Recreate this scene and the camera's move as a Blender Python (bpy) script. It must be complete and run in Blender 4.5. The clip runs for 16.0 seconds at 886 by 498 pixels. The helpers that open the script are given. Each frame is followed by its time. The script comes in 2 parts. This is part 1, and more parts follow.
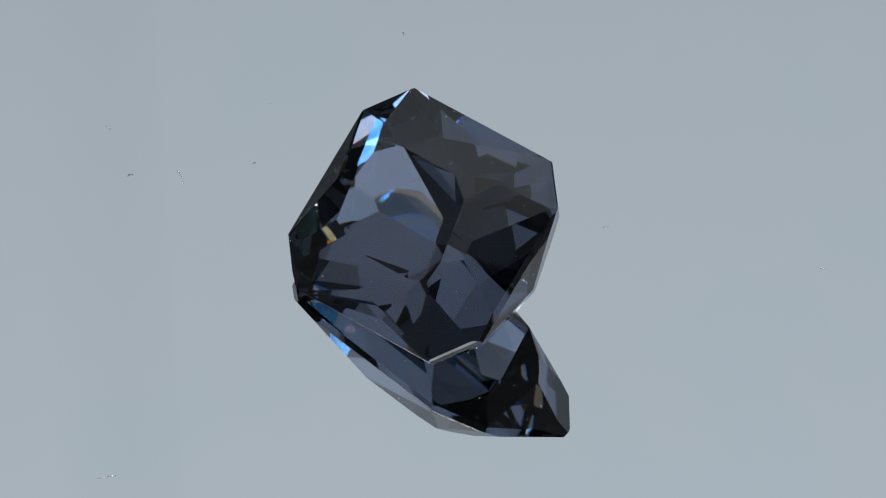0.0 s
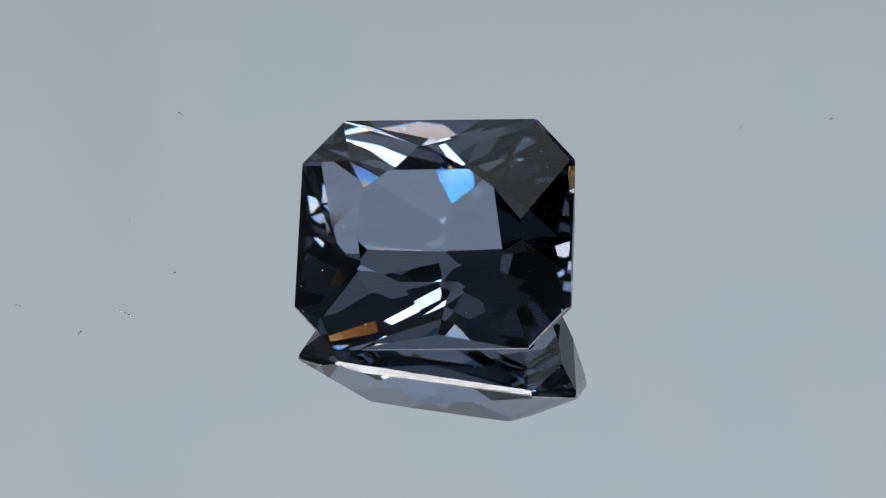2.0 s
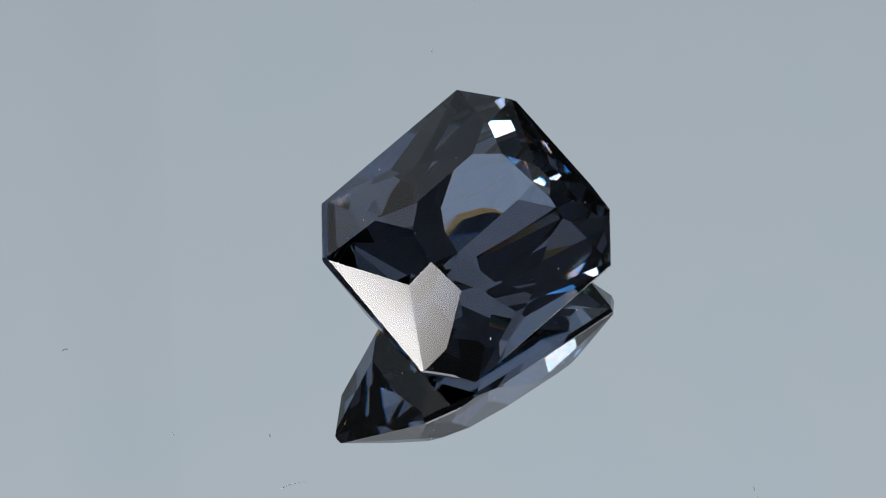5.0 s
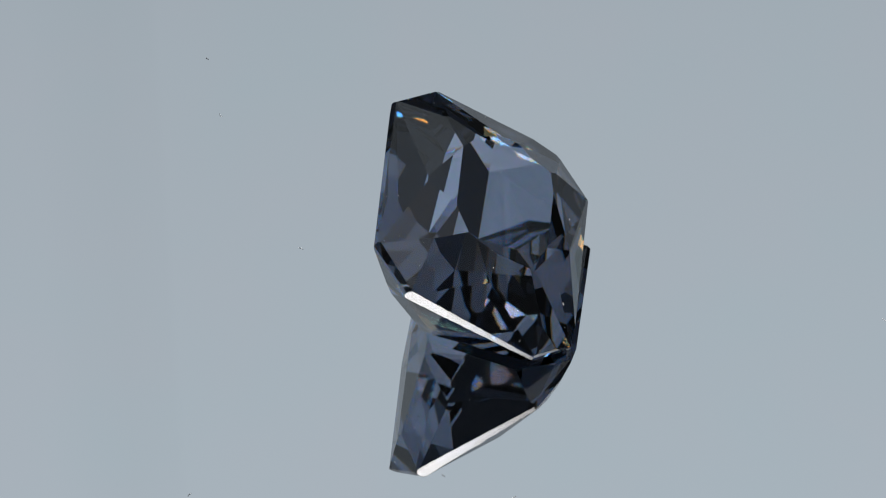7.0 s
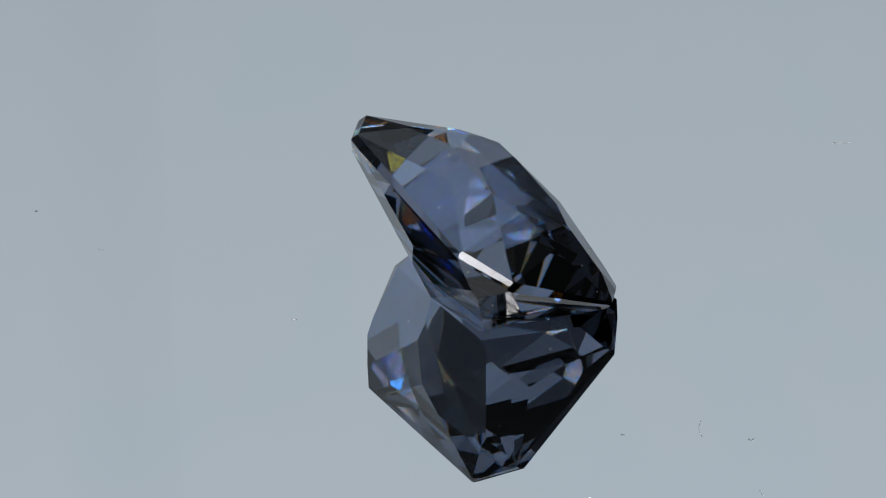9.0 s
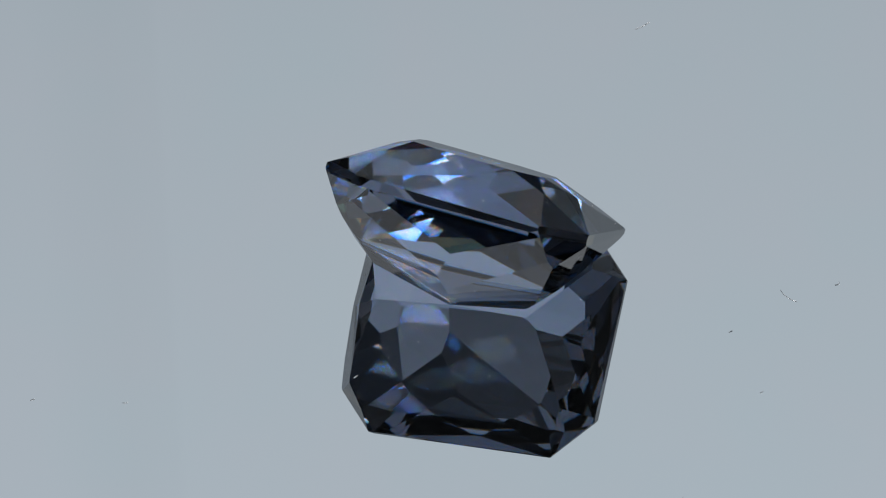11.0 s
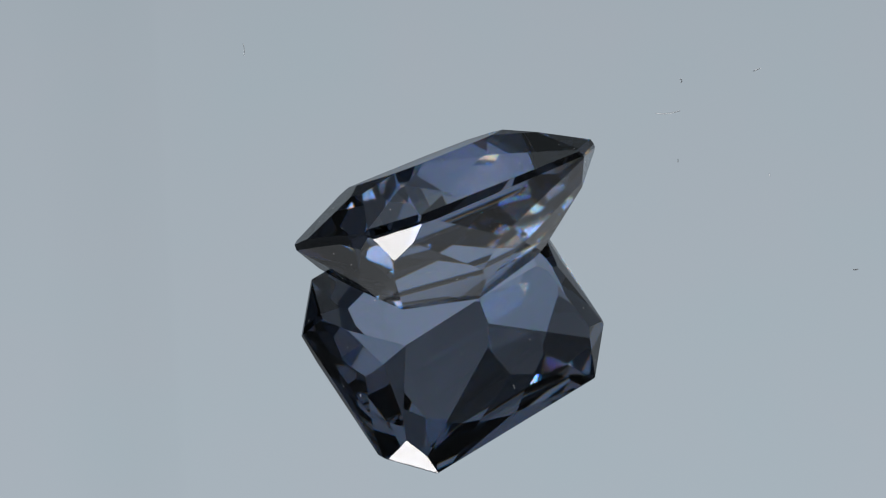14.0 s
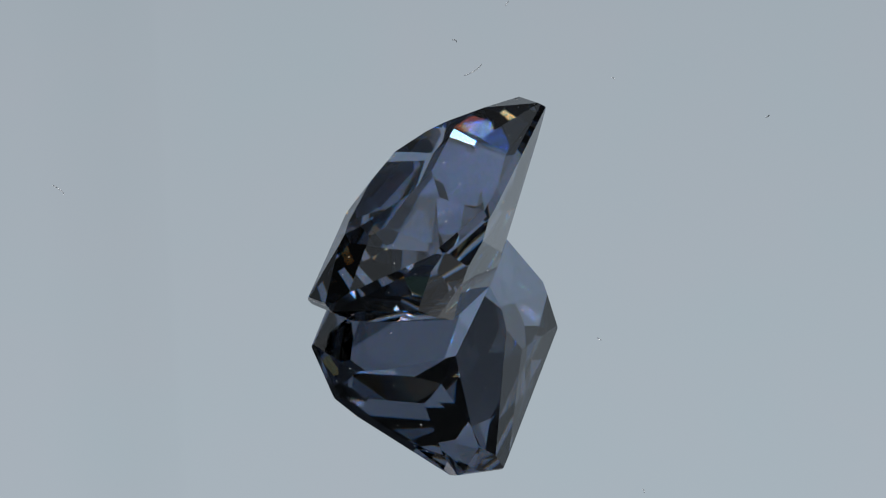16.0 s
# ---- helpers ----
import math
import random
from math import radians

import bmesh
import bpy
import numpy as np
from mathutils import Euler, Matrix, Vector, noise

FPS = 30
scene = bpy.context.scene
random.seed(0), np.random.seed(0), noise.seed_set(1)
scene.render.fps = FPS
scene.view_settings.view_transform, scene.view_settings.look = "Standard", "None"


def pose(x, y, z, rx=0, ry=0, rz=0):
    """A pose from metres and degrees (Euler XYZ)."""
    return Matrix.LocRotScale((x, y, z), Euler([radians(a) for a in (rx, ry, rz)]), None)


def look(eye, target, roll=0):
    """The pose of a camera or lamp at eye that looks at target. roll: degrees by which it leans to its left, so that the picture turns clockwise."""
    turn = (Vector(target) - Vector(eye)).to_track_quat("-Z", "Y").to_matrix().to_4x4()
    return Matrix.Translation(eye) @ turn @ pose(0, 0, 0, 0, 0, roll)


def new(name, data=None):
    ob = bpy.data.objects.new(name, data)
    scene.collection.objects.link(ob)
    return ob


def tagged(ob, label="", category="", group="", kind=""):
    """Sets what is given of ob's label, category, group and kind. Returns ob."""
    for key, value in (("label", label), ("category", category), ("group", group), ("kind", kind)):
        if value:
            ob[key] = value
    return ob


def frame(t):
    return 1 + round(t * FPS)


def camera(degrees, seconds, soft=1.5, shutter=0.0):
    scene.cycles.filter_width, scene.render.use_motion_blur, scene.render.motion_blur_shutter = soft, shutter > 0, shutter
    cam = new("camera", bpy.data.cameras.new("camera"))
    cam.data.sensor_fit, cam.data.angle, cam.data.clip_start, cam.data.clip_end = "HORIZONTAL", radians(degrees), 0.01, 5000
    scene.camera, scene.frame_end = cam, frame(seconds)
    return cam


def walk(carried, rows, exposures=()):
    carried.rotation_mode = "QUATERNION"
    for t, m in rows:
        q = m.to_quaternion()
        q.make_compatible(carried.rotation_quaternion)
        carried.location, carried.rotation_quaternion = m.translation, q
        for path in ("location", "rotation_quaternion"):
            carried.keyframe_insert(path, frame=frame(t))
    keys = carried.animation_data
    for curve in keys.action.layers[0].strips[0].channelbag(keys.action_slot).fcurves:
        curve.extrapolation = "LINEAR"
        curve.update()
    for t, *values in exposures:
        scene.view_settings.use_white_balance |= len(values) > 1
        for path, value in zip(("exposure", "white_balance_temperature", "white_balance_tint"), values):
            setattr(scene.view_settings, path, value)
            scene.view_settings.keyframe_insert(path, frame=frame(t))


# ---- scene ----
A = 0.004                       # half the stone's length
VIEW, LEAN, FAR = 40.81, -3.62, 68.5 * A
cam = camera(5.317, 16.0, soft=1.1)


def eye_row():
    e, r = radians(VIEW), radians(-LEAN)
    ahead = Vector((0, math.cos(e), -math.sin(e)))
    up, side = Vector((0, math.sin(e), math.cos(e))), Vector((1, 0, 0))
    tx, ty = 24.7 / 246.5 * A, 60.6 / 246.5 * A
    aim = side * (-tx * math.cos(r) + ty * math.sin(r)) + up * (tx * math.sin(r) + ty * math.cos(r))
    return look(aim - ahead * FAR, aim, LEAN)


walk(cam, [(0.0, eye_row()), (16.0, eye_row())])

# ---- light ----
world = bpy.data.worlds.new("studio")
scene.world = world
world.use_nodes = True
world.node_tree.nodes["Background"].inputs[0].default_value = (0.5, 0.6, 0.7, 1)
world.node_tree.nodes["Background"].inputs[1].default_value = 0.02


# ---- materials ----
def material(name):
    m = bpy.data.materials.new(name)
    m.use_nodes = True
    n = m.node_tree.nodes
    return m, n, m.node_tree.links, n["Principled BSDF"]


def spinel():
    """Smoky spinel: clear gloss outside, a darker tint on each bounce within, and a slightly wavy polish."""
    m, n, l, p = material("smoky_blue_grey_spinel")
    n.remove(p)
    out = n["Material Output"]
    place, wave, flat = n.new("ShaderNodeTexCoord"), n.new("ShaderNodeTexNoise"), n.new("ShaderNodeNewGeometry")
    wave.inputs["Scale"].default_value, wave.inputs["Detail"].default_value = 380.0, 0.0
    even, lean, bump = (n.new("ShaderNodeVectorMath") for _ in range(3))
    even.operation, even.inputs[1].default_value = "SUBTRACT", (0.5, 0.5, 0.5)
    lean.operation, lean.inputs[1].default_value = "MULTIPLY_ADD", (0.0018, 0.0018, 0.0018)
    bump.operation = "NORMALIZE"
    l.new(place.outputs["Object"], wave.inputs["Vector"])
    l.new(wave.outputs["Color"], even.inputs[0])
    l.new(even.outputs[0], lean.inputs[0])
    l.new(flat.outputs["Normal"], lean.inputs[2])
    l.new(lean.outputs[0], bump.inputs[0])
    fres, gloss, mix = n.new("ShaderNodeFresnel"), n.new("ShaderNodeBsdfGlossy"), n.new("ShaderNodeMixShader")
    deep, tint = n.new("ShaderNodeMapRange"), n.new("ShaderNodeMix")
    fres.inputs["IOR"].default_value = 1.72
    for i, v in zip((1, 2, 3, 4), (0.45, 0.92, 0.0, 1.0)):
        deep.inputs[i].default_value = v
    tint.data_type = "RGBA"
    tint.inputs[6].default_value, tint.inputs[7].default_value = (0.97, 0.97, 0.98, 1), (0.525, 0.525, 0.548, 1)
    gloss.inputs["Roughness"].default_value = 0.0
    l.new(fres.outputs[0], deep.inputs[0])
    l.new(deep.outputs[0], tint.inputs[0])
    l.new(tint.outputs[2], gloss.inputs["Color"])
    lobes = []
    for colour, ior in BENDS:
        bend = n.new("ShaderNodeBsdfRefraction")
        bend.inputs["Color"].default_value = (*colour, 1)
        bend.inputs["IOR"].default_value, bend.inputs["Roughness"].default_value = ior, 0.0
        l.new(bump.outputs[0], bend.inputs["Normal"])
        lobes.append(bend.outputs[0])
    while len(lobes) > 1:
        add = n.new("ShaderNodeAddShader")
        l.new(lobes.pop(), add.inputs[0])
        l.new(lobes.pop(), add.inputs[1])
        lobes.append(add.outputs[0])
    for node in (fres, gloss):
        l.new(bump.outputs[0], node.inputs["Normal"])
    l.new(fres.outputs[0], mix.inputs[0])
    l.new(lobes[0], mix.inputs[1])
    l.new(gloss.outputs[0], mix.inputs[2])
    l.new(mix.outputs[0], out.inputs[0])
    return m


BENDS = [((0.535, 0.345, 0.13), 1.711), ((0.095, 0.345, 0.685), 1.732)]


def mirror_glass():
    m, n, l, p = material("silvered_mirror")
    p.inputs["Base Color"].default_value = (0.90, 0.91, 0.92, 1)
    p.inputs["Metallic"].default_value = 1.0
    p.inputs["Roughness"].default_value = 0.0
    return m


def plain(name, colour, rough=0.6):
    m, n, l, p = material(name)
    p.inputs["Base Color"].default_value = (*colour, 1)
    p.inputs["Roughness"].default_value = rough
    return m


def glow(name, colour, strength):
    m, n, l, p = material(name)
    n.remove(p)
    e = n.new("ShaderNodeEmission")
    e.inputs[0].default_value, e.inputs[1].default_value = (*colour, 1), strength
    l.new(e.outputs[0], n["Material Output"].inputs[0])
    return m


def tent_glow(name, colour, strength):
    """Self-glowing cloth with light painted by height: dark lower hem, brightest above the middle."""
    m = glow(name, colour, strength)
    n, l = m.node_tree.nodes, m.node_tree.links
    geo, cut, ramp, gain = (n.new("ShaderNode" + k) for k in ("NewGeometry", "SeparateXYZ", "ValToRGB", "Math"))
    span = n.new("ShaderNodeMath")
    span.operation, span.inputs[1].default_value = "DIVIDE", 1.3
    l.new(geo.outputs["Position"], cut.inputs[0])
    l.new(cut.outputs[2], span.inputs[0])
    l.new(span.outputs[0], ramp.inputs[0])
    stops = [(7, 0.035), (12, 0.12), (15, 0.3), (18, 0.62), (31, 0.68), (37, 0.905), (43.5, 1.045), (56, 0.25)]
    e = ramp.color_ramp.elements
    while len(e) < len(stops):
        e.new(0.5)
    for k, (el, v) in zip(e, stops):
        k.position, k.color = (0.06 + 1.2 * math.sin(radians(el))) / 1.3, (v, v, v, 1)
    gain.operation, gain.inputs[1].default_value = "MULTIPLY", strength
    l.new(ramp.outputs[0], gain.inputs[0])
    # an upright band left of the middle, up to 2.5 percent darker
    band = n.new("ShaderNodeValToRGB")
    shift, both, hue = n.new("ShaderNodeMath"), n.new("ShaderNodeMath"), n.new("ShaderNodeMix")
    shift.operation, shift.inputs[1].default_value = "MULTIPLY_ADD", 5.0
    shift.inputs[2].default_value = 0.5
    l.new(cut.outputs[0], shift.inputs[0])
    l.new(shift.outputs[0], band.inputs[0])
    k = band.color_ramp.elements
    band_stops = [(-0.064, 1.0), (-0.058, 0.985), (-0.0515, 0.975), (-0.0445, 0.985), (-0.043, 1.0), (0.07, 1.0)]
    while len(k) < len(band_stops):
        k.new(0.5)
    for e, (x, v) in zip(k, band_stops):
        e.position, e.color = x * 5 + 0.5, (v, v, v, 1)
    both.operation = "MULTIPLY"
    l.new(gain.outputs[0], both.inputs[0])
    l.new(band.outputs[0], both.inputs[1])
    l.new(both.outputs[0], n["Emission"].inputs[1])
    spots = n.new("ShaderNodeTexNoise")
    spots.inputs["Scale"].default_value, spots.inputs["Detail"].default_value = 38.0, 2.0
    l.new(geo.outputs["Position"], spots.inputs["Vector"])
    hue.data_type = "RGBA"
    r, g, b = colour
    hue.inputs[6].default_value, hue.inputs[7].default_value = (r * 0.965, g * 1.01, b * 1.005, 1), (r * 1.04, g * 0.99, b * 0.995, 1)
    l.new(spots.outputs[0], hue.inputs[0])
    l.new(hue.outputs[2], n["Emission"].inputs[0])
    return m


SPINEL, MIRROR = spinel(), mirror_glass()
DARK = plain("white_room_paint", (0.82, 0.82, 0.83), 0.8)
TOP = plain("grey_table_top", (0.30, 0.31, 0.33), 0.7)
BLACK = plain("black_plastic", (0.02, 0.02, 0.022), 0.4)
GRIT = plain("grey_grit", (0.33, 0.35, 0.37), 0.8)
FROST = plain("unpolished_spinel", (0.36, 0.38, 0.42), 0.55)
DUST = plain("pale_lint", (0.75, 0.76, 0.78), 0.7)
CLOTH_GLOW = tent_glow("glowing_tent_cloth", (0.81, 0.925, 1.02), 0.54)
CARD_GLOW = glow("glowing_white_card", (1.0, 0.97, 0.96), 3.0)


SOFT_SIZE = 1.04, 0.66


def soft_glow(name, colour, strength):
    """Diffuser cloth with a lamp behind its middle: even, then dimmer towards its four edges."""
    m = glow(name, colour, strength)
    n, l = m.node_tree.nodes, m.node_tree.links
    tex, cut, far, steep, gain = (n.new("ShaderNode" + k) for k in ("TexCoord", "SeparateXYZ", "Math", "Math", "Math"))
    l.new(tex.outputs["Object"], cut.inputs[0])
    far.operation, steep.operation, gain.operation = "MAXIMUM", "POWER", "MULTIPLY_ADD"
    for i, size in enumerate(SOFT_SIZE):
        near, part = n.new("ShaderNodeMath"), n.new("ShaderNodeMath")
        near.operation, part.operation = "ABSOLUTE", "DIVIDE"
        part.inputs[1].default_value = size / 2
        l.new(cut.outputs[i], near.inputs[0])
        l.new(near.outputs[0], part.inputs[0])
        l.new(part.outputs[0], far.inputs[i])
    steep.inputs[1].default_value = 5.0
    gain.inputs[1].default_value, gain.inputs[2].default_value = -0.78 * strength, strength
    l.new(far.outputs[0], steep.inputs[0])
    l.new(steep.outputs[0], gain.inputs[0])
    l.new(gain.outputs[0], n["Emission"].inputs[1])
    return m


SOFT = soft_glow("lit_softbox_cloth", (0.89, 0.94, 0.985), 0.54)


def ring_glow(name, colour, strength):
    """Opal diffuser: full in the middle of its width, paler along both rims."""
    m = glow(name, colour, strength)
    n, l = m.node_tree.nodes, m.node_tree.links
    tex, flat, size, ramp, gain = (n.new("ShaderNode" + k) for k in ("TexCoord", "VectorMath", "VectorMath", "ValToRGB", "Math"))
    flat.operation, flat.inputs[1].default_value = "MULTIPLY", (10, 10, 0)
    size.operation = "LENGTH"
    l.new(tex.outputs["Object"], flat.inputs[0])
    l.new(flat.outputs[0], size.inputs[0])
    l.new(size.outputs["Value"], ramp.inputs[0])
    e = ramp.color_ramp.elements
    e.new(0.5), e.new(0.6)
    for k, (r, v) in zip(e, ((0.0425, 0.2), (0.0465, 1.0), (0.056, 1.0), (0.069, 0.12))):
        k.position, k.color = r * 10, (v, v, v, 1)
    gain.operation, gain.inputs[1].default_value = "MULTIPLY", strength
    l.new(ramp.outputs[0], gain.inputs[0])
    l.new(gain.outputs[0], n["Emission"].inputs[1])
    return m


RING = ring_glow("ring_light_diffuser", (1.0, 0.97, 0.955), 13.0)


def put(name, bm, mat, parent=None):
    me = bpy.data.meshes.new(name)
    bm.normal_update()
    bm.to_mesh(me)
    bm.free()
    me.materials.append(mat)
    ob = new(name, me)
    if parent:
        ob.parent = parent
    return ob


# ---- the room and its backdrop ----
def room():
    bm = bmesh.new()
    bmesh.ops.create_cube(bm, size=1, matrix=Matrix.Translation((0, 0, 0.9)) @ Matrix.Diagonal((3.0, 3.0, 2.4, 1)))
    bmesh.ops.reverse_faces(bm, faces=bm.faces)
    ob = put("wall_room", bm, DARK)
    tagged(ob, "white painted studio walls around the table", "wall", kind="structure")


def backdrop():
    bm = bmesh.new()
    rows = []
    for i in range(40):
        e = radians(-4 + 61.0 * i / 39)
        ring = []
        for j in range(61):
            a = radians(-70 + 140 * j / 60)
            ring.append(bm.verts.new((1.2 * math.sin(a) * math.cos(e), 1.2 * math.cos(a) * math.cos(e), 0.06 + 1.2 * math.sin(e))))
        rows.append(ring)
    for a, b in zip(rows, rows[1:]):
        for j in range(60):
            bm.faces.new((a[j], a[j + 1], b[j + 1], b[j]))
    ob = put("backdrop", bm, CLOTH_GLOW)
    tagged(ob, "plain pale blue-grey backdrop cloth, glowing with painted light", "backdrop", kind="structure")


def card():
    """An added glowing white card for facet flashes, under the lens, before the turntable."""
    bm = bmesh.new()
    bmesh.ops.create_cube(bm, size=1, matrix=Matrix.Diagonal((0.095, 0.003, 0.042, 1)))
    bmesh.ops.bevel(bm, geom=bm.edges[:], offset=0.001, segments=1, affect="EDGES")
    ob = put("glow_card", bm, CARD_GLOW)
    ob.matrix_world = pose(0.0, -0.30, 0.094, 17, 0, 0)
    tagged(ob, "small white card added before the turntable, glowing by itself", "card")


# ---- the soft light overhead ----
def softbox():
    """A shallow black tray, open downwards, with a lit white cloth in its mouth."""
    lamp = new("softbox")
    wide, deep = SOFT_SIZE
    bm = bmesh.new()
    bmesh.ops.create_grid(bm, x_segments=12, y_segments=10, size=0.5, matrix=Matrix.Diagonal((wide, deep, 1, 1)))
    for v in bm.verts:
        v.co.z = -0.012 * (1 - (2 * v.co.x / wide) ** 2) * (1 - (2 * v.co.y / deep) ** 2)
    put("diffuser", bm, SOFT, lamp)
    bm = bmesh.new()
    low = [bm.verts.new((x * (wide / 2 + 0.01), y * (deep / 2 + 0.01), -0.02)) for x, y in ((-1, -1), (1, -1), (1, 1), (-1, 1))]
    top = [bm.verts.new((x * wide * 0.2, y * deep * 0.2, 0.22)) for x, y in ((-1, -1), (1, -1), (1, 1), (-1, 1))]
    for i in range(4):
        bm.faces.new((low[i], low[(i + 1) % 4], top[(i + 1) % 4], top[i]))
    bm.faces.new(top)
    bmesh.ops.recalc_face_normals(bm, faces=bm.faces)
    bmesh.ops.solidify(bm, geom=bm.faces[:], thickness=0.004)
    put("housing", bm, BLACK, lamp)
    lamp.matrix_world = pose(0.0, 0.04, 0.60)
    return tagged(lamp, "large black softbox with a white cloth over the table", "softbox")


# ---- the ring lamp round the lens ----
def tube(bm, rings, segments=96):
    """A body of revolution about z from (radius, height) pairs, closed round."""
    loops = [[bm.verts.new((r * math.cos(i * math.tau / segments), r * math.sin(i * math.tau / segments), z)) for i in range(segments)] for r, z in rings]
    for a, b in zip(loops, loops[1:] + loops[:1]):
        for i in range(segments):
            bm.faces.new((a[i], a[(i + 1) % segments], b[(i + 1) % segments], b[i]))
    bmesh.ops.recalc_face_normals(bm, faces=bm.faces)


def ring_light():
    lamp = new("ring_light")
    near, far = RING_IN, RING_OUT
    bm = bmesh.new()
    tube(bm, [(near, 0.0), (far, 0.0), (far, 0.002), (near, 0.002)])
    put("diffuser", bm, RING, lamp)
    bm = bmesh.new()
    tube(bm, [(near - 0.003, -0.001), (near - 0.0005, -0.001), (near - 0.0005, 0.003), (far + 0.0005, 0.003), (far + 0.0005, -0.001), (far + 0.004, -0.001), (far + 0.004, 0.02), (near - 0.003, 0.02)])
    put("housing", bm, BLACK, lamp)
    m = eye_row()
    lamp.matrix_world = m @ Matrix.Translation((0, 0.0, -0.035))
    return tagged(lamp, "white ring lamp in a black housing round the lens", "ring lamp")


RING_IN, RING_OUT = 0.0425, 0.069


# ---- the turntable ----
def turntable():
    base = new("turntable")
    bm = bmesh.new()
    bmesh.ops.create_cone(bm, cap_ends=True, segments=96, radius1=0.07, radius2=0.07, depth=0.003, matrix=Matrix.Translation((0, 0, -0.0015)))
    put("mirror_top", bm, MIRROR, base)
    bm = bmesh.new()
    bmesh.ops.create_cone(bm, cap_ends=True, segments=96, radius1=0.068, radius2=0.072, depth=0.02, matrix=Matrix.Translation((0, 0, -0.0132)))
    put("platter", bm, BLACK, base)
    return tagged(base, "round mirror-topped display turntable, slowly turning", "turntable")


def table():
    bm = bmesh.new()
    bmesh.ops.create_cube(bm, size=1, matrix=Matrix.Translation((0, 0, -0.0432)) @ Matrix.Diagonal((1.6, 1.2, 0.04, 1)))
    return tagged(put("table", bm, TOP), "grey matt table top under the turntable", "table", kind="structure")


# ---- the stone ----
B, CU, CV, G = 0.836, 0.291, 0.305, 0.027


def plane3(a, b, c):
    a, b, c = Vector(a), Vector(b), Vector(c)
    n = (b - a).cross(c - a).normalized()
    return (a, n) if n.dot(a) > 0 else (a, -n)


def stone_planes(su, sv):
    """The planes of the facets in one quadrant of the stone, whose far side was cut a little flatter."""
    def at(u, v, w):
        return Vector((su * u, sv * v, w))
    back = sv > 0
    p, r = (1 - CU, B), (1, B - CV)                    # corners of the girdle
    g, h = at(*p, G), at(*r, G)
    out = [(at(1, 0, 0), at(1, 0, 0 if su > 0 else 0.1)), (at(0, B, 0), at(0, 1, 0)), (at(*p, 0), at(CV, CU, 0))]
    if su < 0 and back:                                # a bevelled edge along one corner of the girdle
        out.append((at(*p, -0.012), Vector((-0.657, 0.642, 0.394))))
    if not back:                                       # a fine unpolished edge above the girdle
        for q, n in ((at(0, B, G), at(0, 0.822, 0.57)), (g, at(0.595, 0.566, 0.57))):
            out.append((q - n * 0.005, n))
    # crown: table, girdle triangles, kites at the girdle's corners, stars along the table
    out.append(plane3((0, 0.42, 0.326), (0, -0.406, 0.262), (1, 0, 0.2935)))
    xs, xc = Vector((0.745, -0.045, 0.205)) if su > 0 else at(0.725, 0, 0.205), at(0.60, 0.50, 0.228 if back else 0.198)
    xl = at(-0.05 * su, 0.604, 0.222) if back else at(0, 0.61, 0.200)
    tl = at(0.29, 0.405, 0.319) if back else at(0.345 if su > 0 else 0.235, 0.40, 0.268)
    out += [plane3(g, at(0, B, G), xl), plane3(h, at(1, 0, G), xs), plane3(g, h, xc)]
    turned = Vector((-0.150, -0.400, 0.904))           # one facet beside the front star was turned outwards
    out.append(plane3(g, xl, tl) if back or su > 0 else (xl + turned * 0.006, turned))
    out += [plane3(at(*r, 0.015), xs, at(0.62, 0.49, 0.2068)) if su > 0 and not back else plane3(h, xs, xc)]
    star = plane3(xl, xl + at(1, 0, 0), tl)
    out += [star, plane3(xs, xs + at(0, 1, 0), at(0.52, 0, 0.293))]
    if back:
        out.append(plane3(xc, tl, at(0.56, 0.20, 0.309)))
    # pavilion: girdle triangles, kites, and the long and short facets along the keel
    yl, al = at(-0.055 * su, 0.547, -0.345) if back else at(0, 0.536, -0.372), at(0, 0.312, -0.571)
    if su > 0:
        ys, as_, yc, end = at(0.890, 0, -0.360), at(0.785, 0, -0.512), at(0.850, 0.521, -0.262), at(0.612, -0.02 * sv, -0.652)
    else:
        ys, as_, yc, end = at(0.8625, 0, -0.3315), at(0.752, 0, -0.490), at(0.835, 0.5238, -0.215), at(0.603, -0.02 * sv, -0.658)
    mid = at(0, -0.02 * sv, -0.789)
    j, k = at(*p, -G), at(*r, -G)
    out += [plane3(j, at(0, B, -G), yl), plane3(k, at(1, 0, -G), ys), plane3(j, k, yc)]
    out += [plane3(j, at(0, 0.30, -0.567 if su > 0 else -0.555) if back else al, yl), plane3(k, ys, as_)]
    out += [plane3(mid, end, al), plane3(end, as_, yc)]
    if su > 0 and back:                                # a small chip in one corner of the girdle
        chip = random.Random(4)
        for _ in range(5):
            n = Vector((0.94 + chip.uniform(-0.25, 0.25), 0.42 + chip.uniform(-0.5, 0.5), chip.uniform(-0.9, 0.9))).normalized()
            out.append((at(*r, chip.uniform(-0.02, 0.02)) - n * chip.uniform(0.008, 0.017), n))
    return out


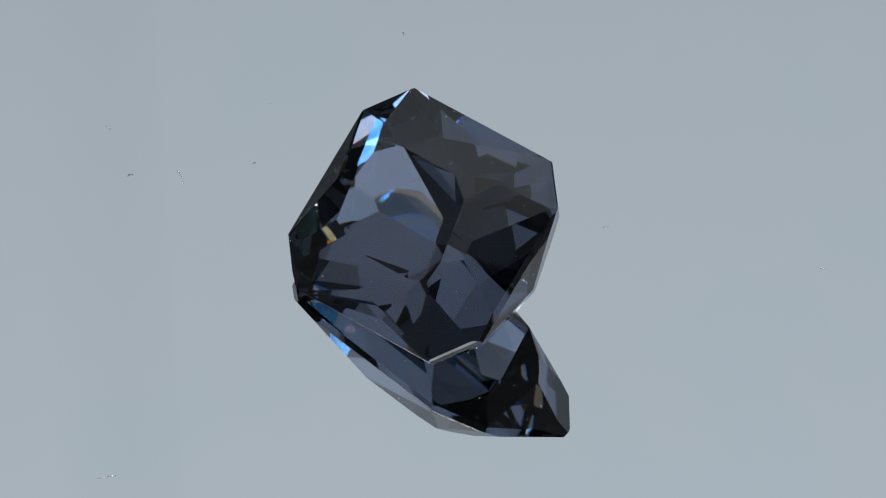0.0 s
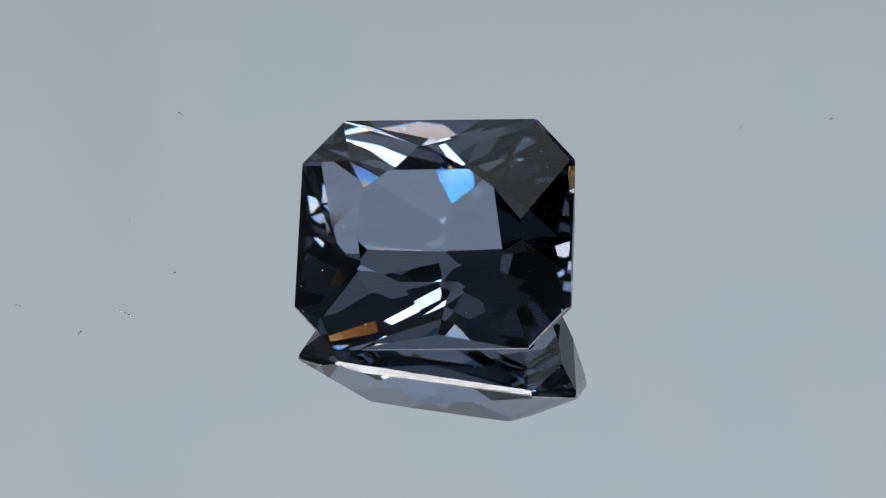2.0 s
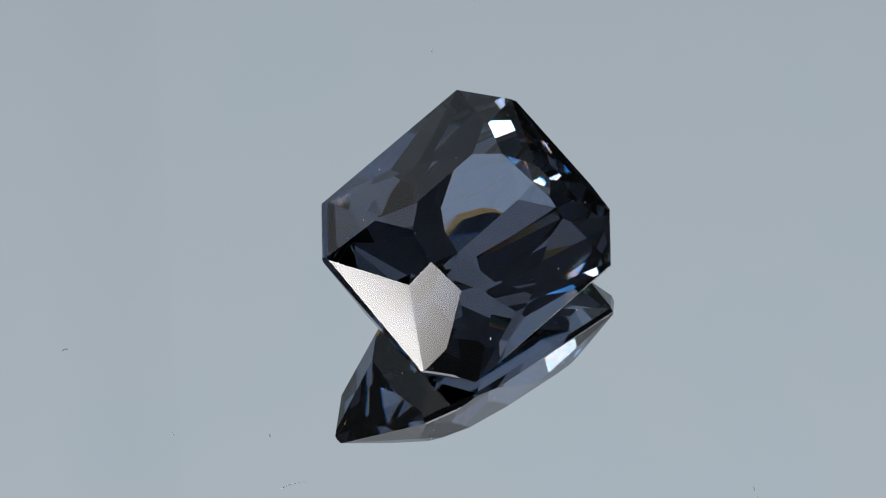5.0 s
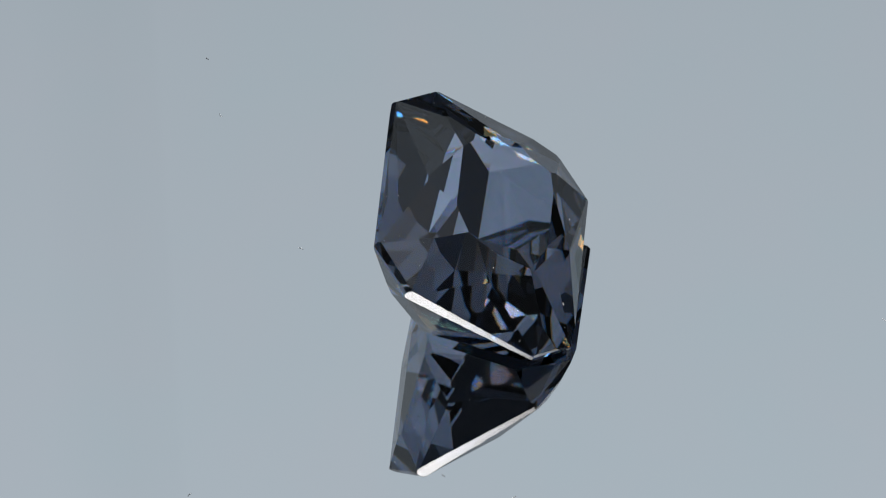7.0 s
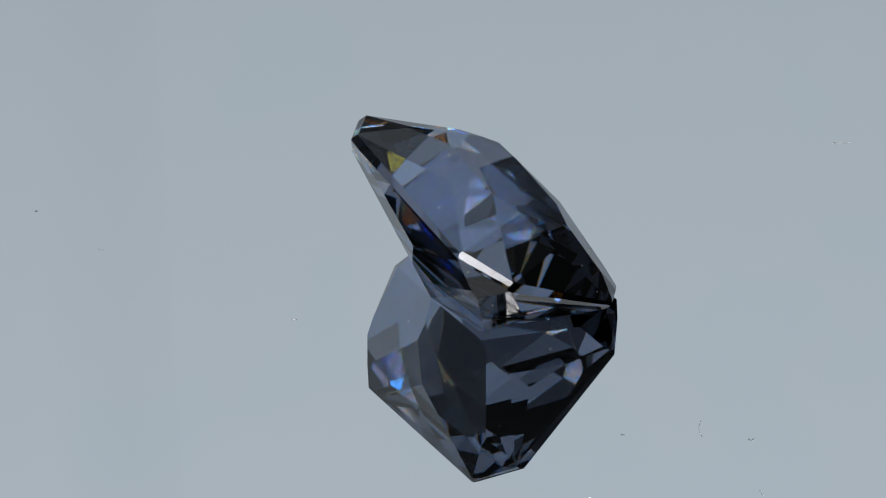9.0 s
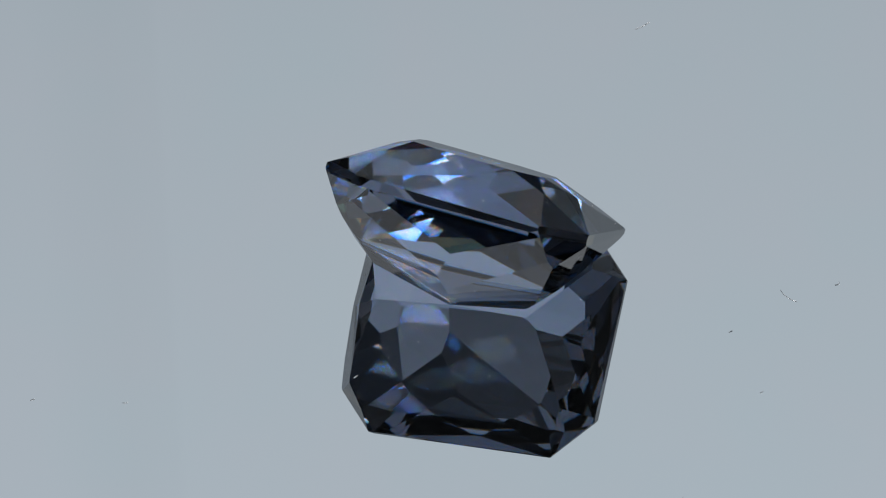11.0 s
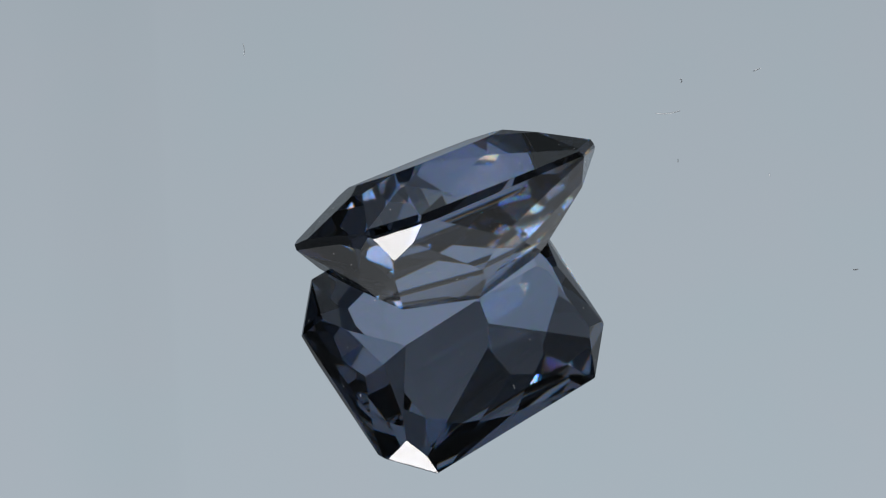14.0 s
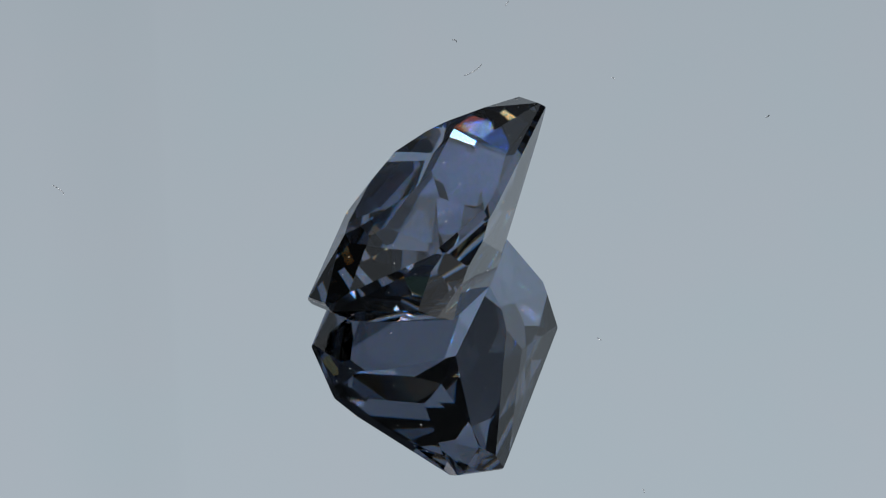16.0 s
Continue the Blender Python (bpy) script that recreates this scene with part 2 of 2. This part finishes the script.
# facets that the cutter held a degree or two off their line: direction, and how far it leans
OFF_LINE = [((0, 1, 0), (0.006, 0, 0.038)), ((-0.995, 0, 0.10), (0, 0.020, -0.050)), ((0, -1, 0), (-0.007, 0, -0.038)),
            ((0, 0.740, -0.672), (-0.006, -0.006, -0.007)), ((0.649, 0.620, -0.441), (-0.012, -0.004, -0.023)),
            ((0.565, 0, 0.825), (-0.060, 0.020, 0.037)),
            ((-0.815, -0.115, -0.568), (0.0, 0.042, -0.006)), ((-0.743, -0.215, -0.634), (0.030, 0.011, -0.038)),
            ((0, -0.077, 0.997), (0, 0.014, 0.001)), ((0, -0.608, 0.794), (0, -0.030, -0.023)),
            ((-0.075, 0.508, 0.858), (-0.012, -0.015, 0.009))]


def gemstone(planes):
    """The stone that is left when a block is cut along each plane."""
    bm = bmesh.new()
    bmesh.ops.create_cube(bm, size=4)
    done = []
    for q, m in planes:
        m = m.normalized()
        if any((m - k).length < 1e-4 and abs(m.dot(q) - d) < 1e-4 for k, d in done):
            continue
        done.append((m, m.dot(q)))
        cut = bmesh.ops.bisect_plane(bm, geom=bm.verts[:] + bm.edges[:] + bm.faces[:], dist=1e-6, plane_co=q, plane_no=m, clear_outer=True)
        edges = [e for e in cut["geom_cut"] if isinstance(e, bmesh.types.BMEdge)]
        if len(edges) > 2:
            bmesh.ops.contextual_create(bm, geom=edges)
    bmesh.ops.remove_doubles(bm, verts=bm.verts, dist=1e-4)
    bmesh.ops.recalc_face_normals(bm, faces=bm.faces)
    return bm


def finished_stone():
    """The regular stone, then the same with its few leaning facets, each turned about its own middle."""
    planes = [(q, m.normalized()) for su in (1, -1) for sv in (1, -1) for q, m in stone_planes(su, sv)]
    first = gemstone(planes)
    for line, lean in OFF_LINE:
        line, lean = Vector(line).normalized(), Vector(lean)
        face = min(first.faces, key=lambda f: (f.normal - line).length)
        middle = face.calc_center_median()
        planes = [(middle, m + lean) if (m - face.normal).length < 0.003 else (q, m) for q, m in planes]
    first.free()
    bm = gemstone(planes)
    bmesh.ops.scale(bm, vec=(A, A, A), verts=bm.verts)
    return bm


TURN = 0.3266                     # radians a second
REST = Matrix.LocRotScale((-0.129 * A, -0.1989 * A, 0.6408 * A), Euler((0.6423, -0.0998, -0.1939)), None)


def gem():
    """The stone under an empty at its middle: every facet of crown, girdle and pavilion, edge to edge."""
    whole = finished_stone()
    low = min((REST @ v.co).z for v in whole.verts)
    thing = new("gemstone")
    groups = {}
    for f in whole.faces:
        n = f.normal
        w = f.calc_center_median().z
        kind = "girdle_edge" if n.y < -0.5 and abs(n.z - 0.57) < 0.004 else "table_facet" if n.z > 0.985 else "crown_facet" if w > G * A * 0.99 and n.z > 0.1 else "pavilion_facet" if n.z < -0.1 and w < -G * A * 0.99 else "girdle_facet"
        groups.setdefault(kind, []).append(f)
    spots = []
    for kind, faces in sorted(groups.items()):
        for f in faces:
            bm = bmesh.new()
            bm.faces.new([bm.verts.new(v.co) for v in f.verts])
            put(kind, bm, FROST if kind == "girdle_edge" else SPINEL, thing)
            if kind in ("pavilion_facet", "crown_facet"):
                spots.append(([v.co.copy() for v in f.verts], f.normal.copy()))
    whole.free()
    rnd = random.Random(9)
    bm = bmesh.new()
    for _ in range(60):
        corners, n = rnd.choice(spots)
        weights = [rnd.random() ** 2 for _ in corners]
        p = sum((c * k for c, k in zip(corners, weights)), Vector()) / sum(weights)
        size = A * rnd.choice((0.0022, 0.0028, 0.0035, 0.005))
        turn = n.to_track_quat("Z", "Y").to_matrix().to_4x4()
        long = rnd.choice((1, 1, 1, 2.5))
        bmesh.ops.create_icosphere(bm, subdivisions=1, radius=size, matrix=Matrix.Translation(p + n * size * 0.5) @ turn @ Matrix.Rotation(rnd.uniform(0, 3), 4, "Z") @ Matrix.Diagonal((long, 0.7, 0.5, 1)))
    tagged(put("dust", bm, DUST, thing), kind="stuff")
    tagged(thing, "smoky blue-grey cut-corner rectangular faceted gemstone lying tilted on the mirror", "gemstone")
    return thing, Matrix.Translation((0, 0, -low)) @ REST


# ---- lint and dust on the mirror ----
def fibre(bm, points, thick):
    """A thin bent thread that lies on the mirror, through points in metres."""
    last = None
    for i, (x, y) in enumerate(points):
        a, b = points[max(i - 1, 0)], points[min(i + 1, len(points) - 1)]
        along = Vector((b[0] - a[0], b[1] - a[1], 0)).normalized()
        side = Vector((-along.y, along.x, 0)) * thick
        ring = [bm.verts.new(Vector((x, y, thick * 1.05)) + side * c + Vector((0, 0, thick * d))) for c, d in ((1, 0), (0, 1), (-1, 0), (0, -1))]
        if last:
            for k in range(4):
                bm.faces.new((last[k], last[(k + 1) % 4], ring[(k + 1) % 4], ring[k]))
        else:
            bm.faces.new(ring)
        last = ring
    bm.faces.new(last[::-1])
    bmesh.ops.recalc_face_normals(bm, faces=bm.faces)


# each: start and end in millimetres on the mirror, and its bend
PALE = [((-3.81, -12.23), (-3.44, -11.84), 0.1), ((-9.82, -0.23), (-9.28, -0.69), 0.2), ((-12.78, 0.30), (-12.55, 0.22), 0.0),
        ((-9.37, 3.66), (-9.30, 3.75), 0.3), ((2.18, 4.24), (2.28, 4.36), 0.0), ((8.50, 6.05), (8.64, 6.11), 0.4)]
GREY = [((11.17, 6.22), (11.27, 6.29), 0.0), ((-10.90, -1.20), (-10.80, -1.07), 0.6), ((-7.86, 8.42), (-7.75, 8.32), 0.3), ((-8.15, 1.20), (-8.06, 1.27), 0.2)]


def lint():
    out = []
    for name, label, mat, places, thick in (
            ("lint", "pale short lint fibres scattered on the mirror", DUST, PALE, 0.000007),
            ("dust", "dark specks of dust scattered on the mirror", GRIT, GREY, 0.000010)):
        bm = bmesh.new()
        for (ax, ay), (bx, by), bend in places:
            pts = []
            for k in range(7):
                f = k / 6
                sag = bend * f * (1 - f) * 2
                pts.append((0.001 * (ax + (bx - ax) * f - (by - ay) * sag), 0.001 * (ay + (by - ay) * f + (bx - ax) * sag)))
            fibre(bm, pts, thick)
        out.append(tagged(put(name, bm, mat), label, name, kind="stuff"))
    return out


room()
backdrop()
softbox()
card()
table()
ring_light()
TABLETURN = turntable()
STONE, STONE_REST = gem()
LINT = lint()


def motions():
    spin = [(t / 2, Matrix.Rotation(TURN * (t / 2 - 2.0), 4, "Z")) for t in range(33)]
    walk(TABLETURN, spin)
    walk(STONE, [(t, m @ STONE_REST) for t, m in spin])
    for ob in LINT:
        walk(ob, spin)


motions()
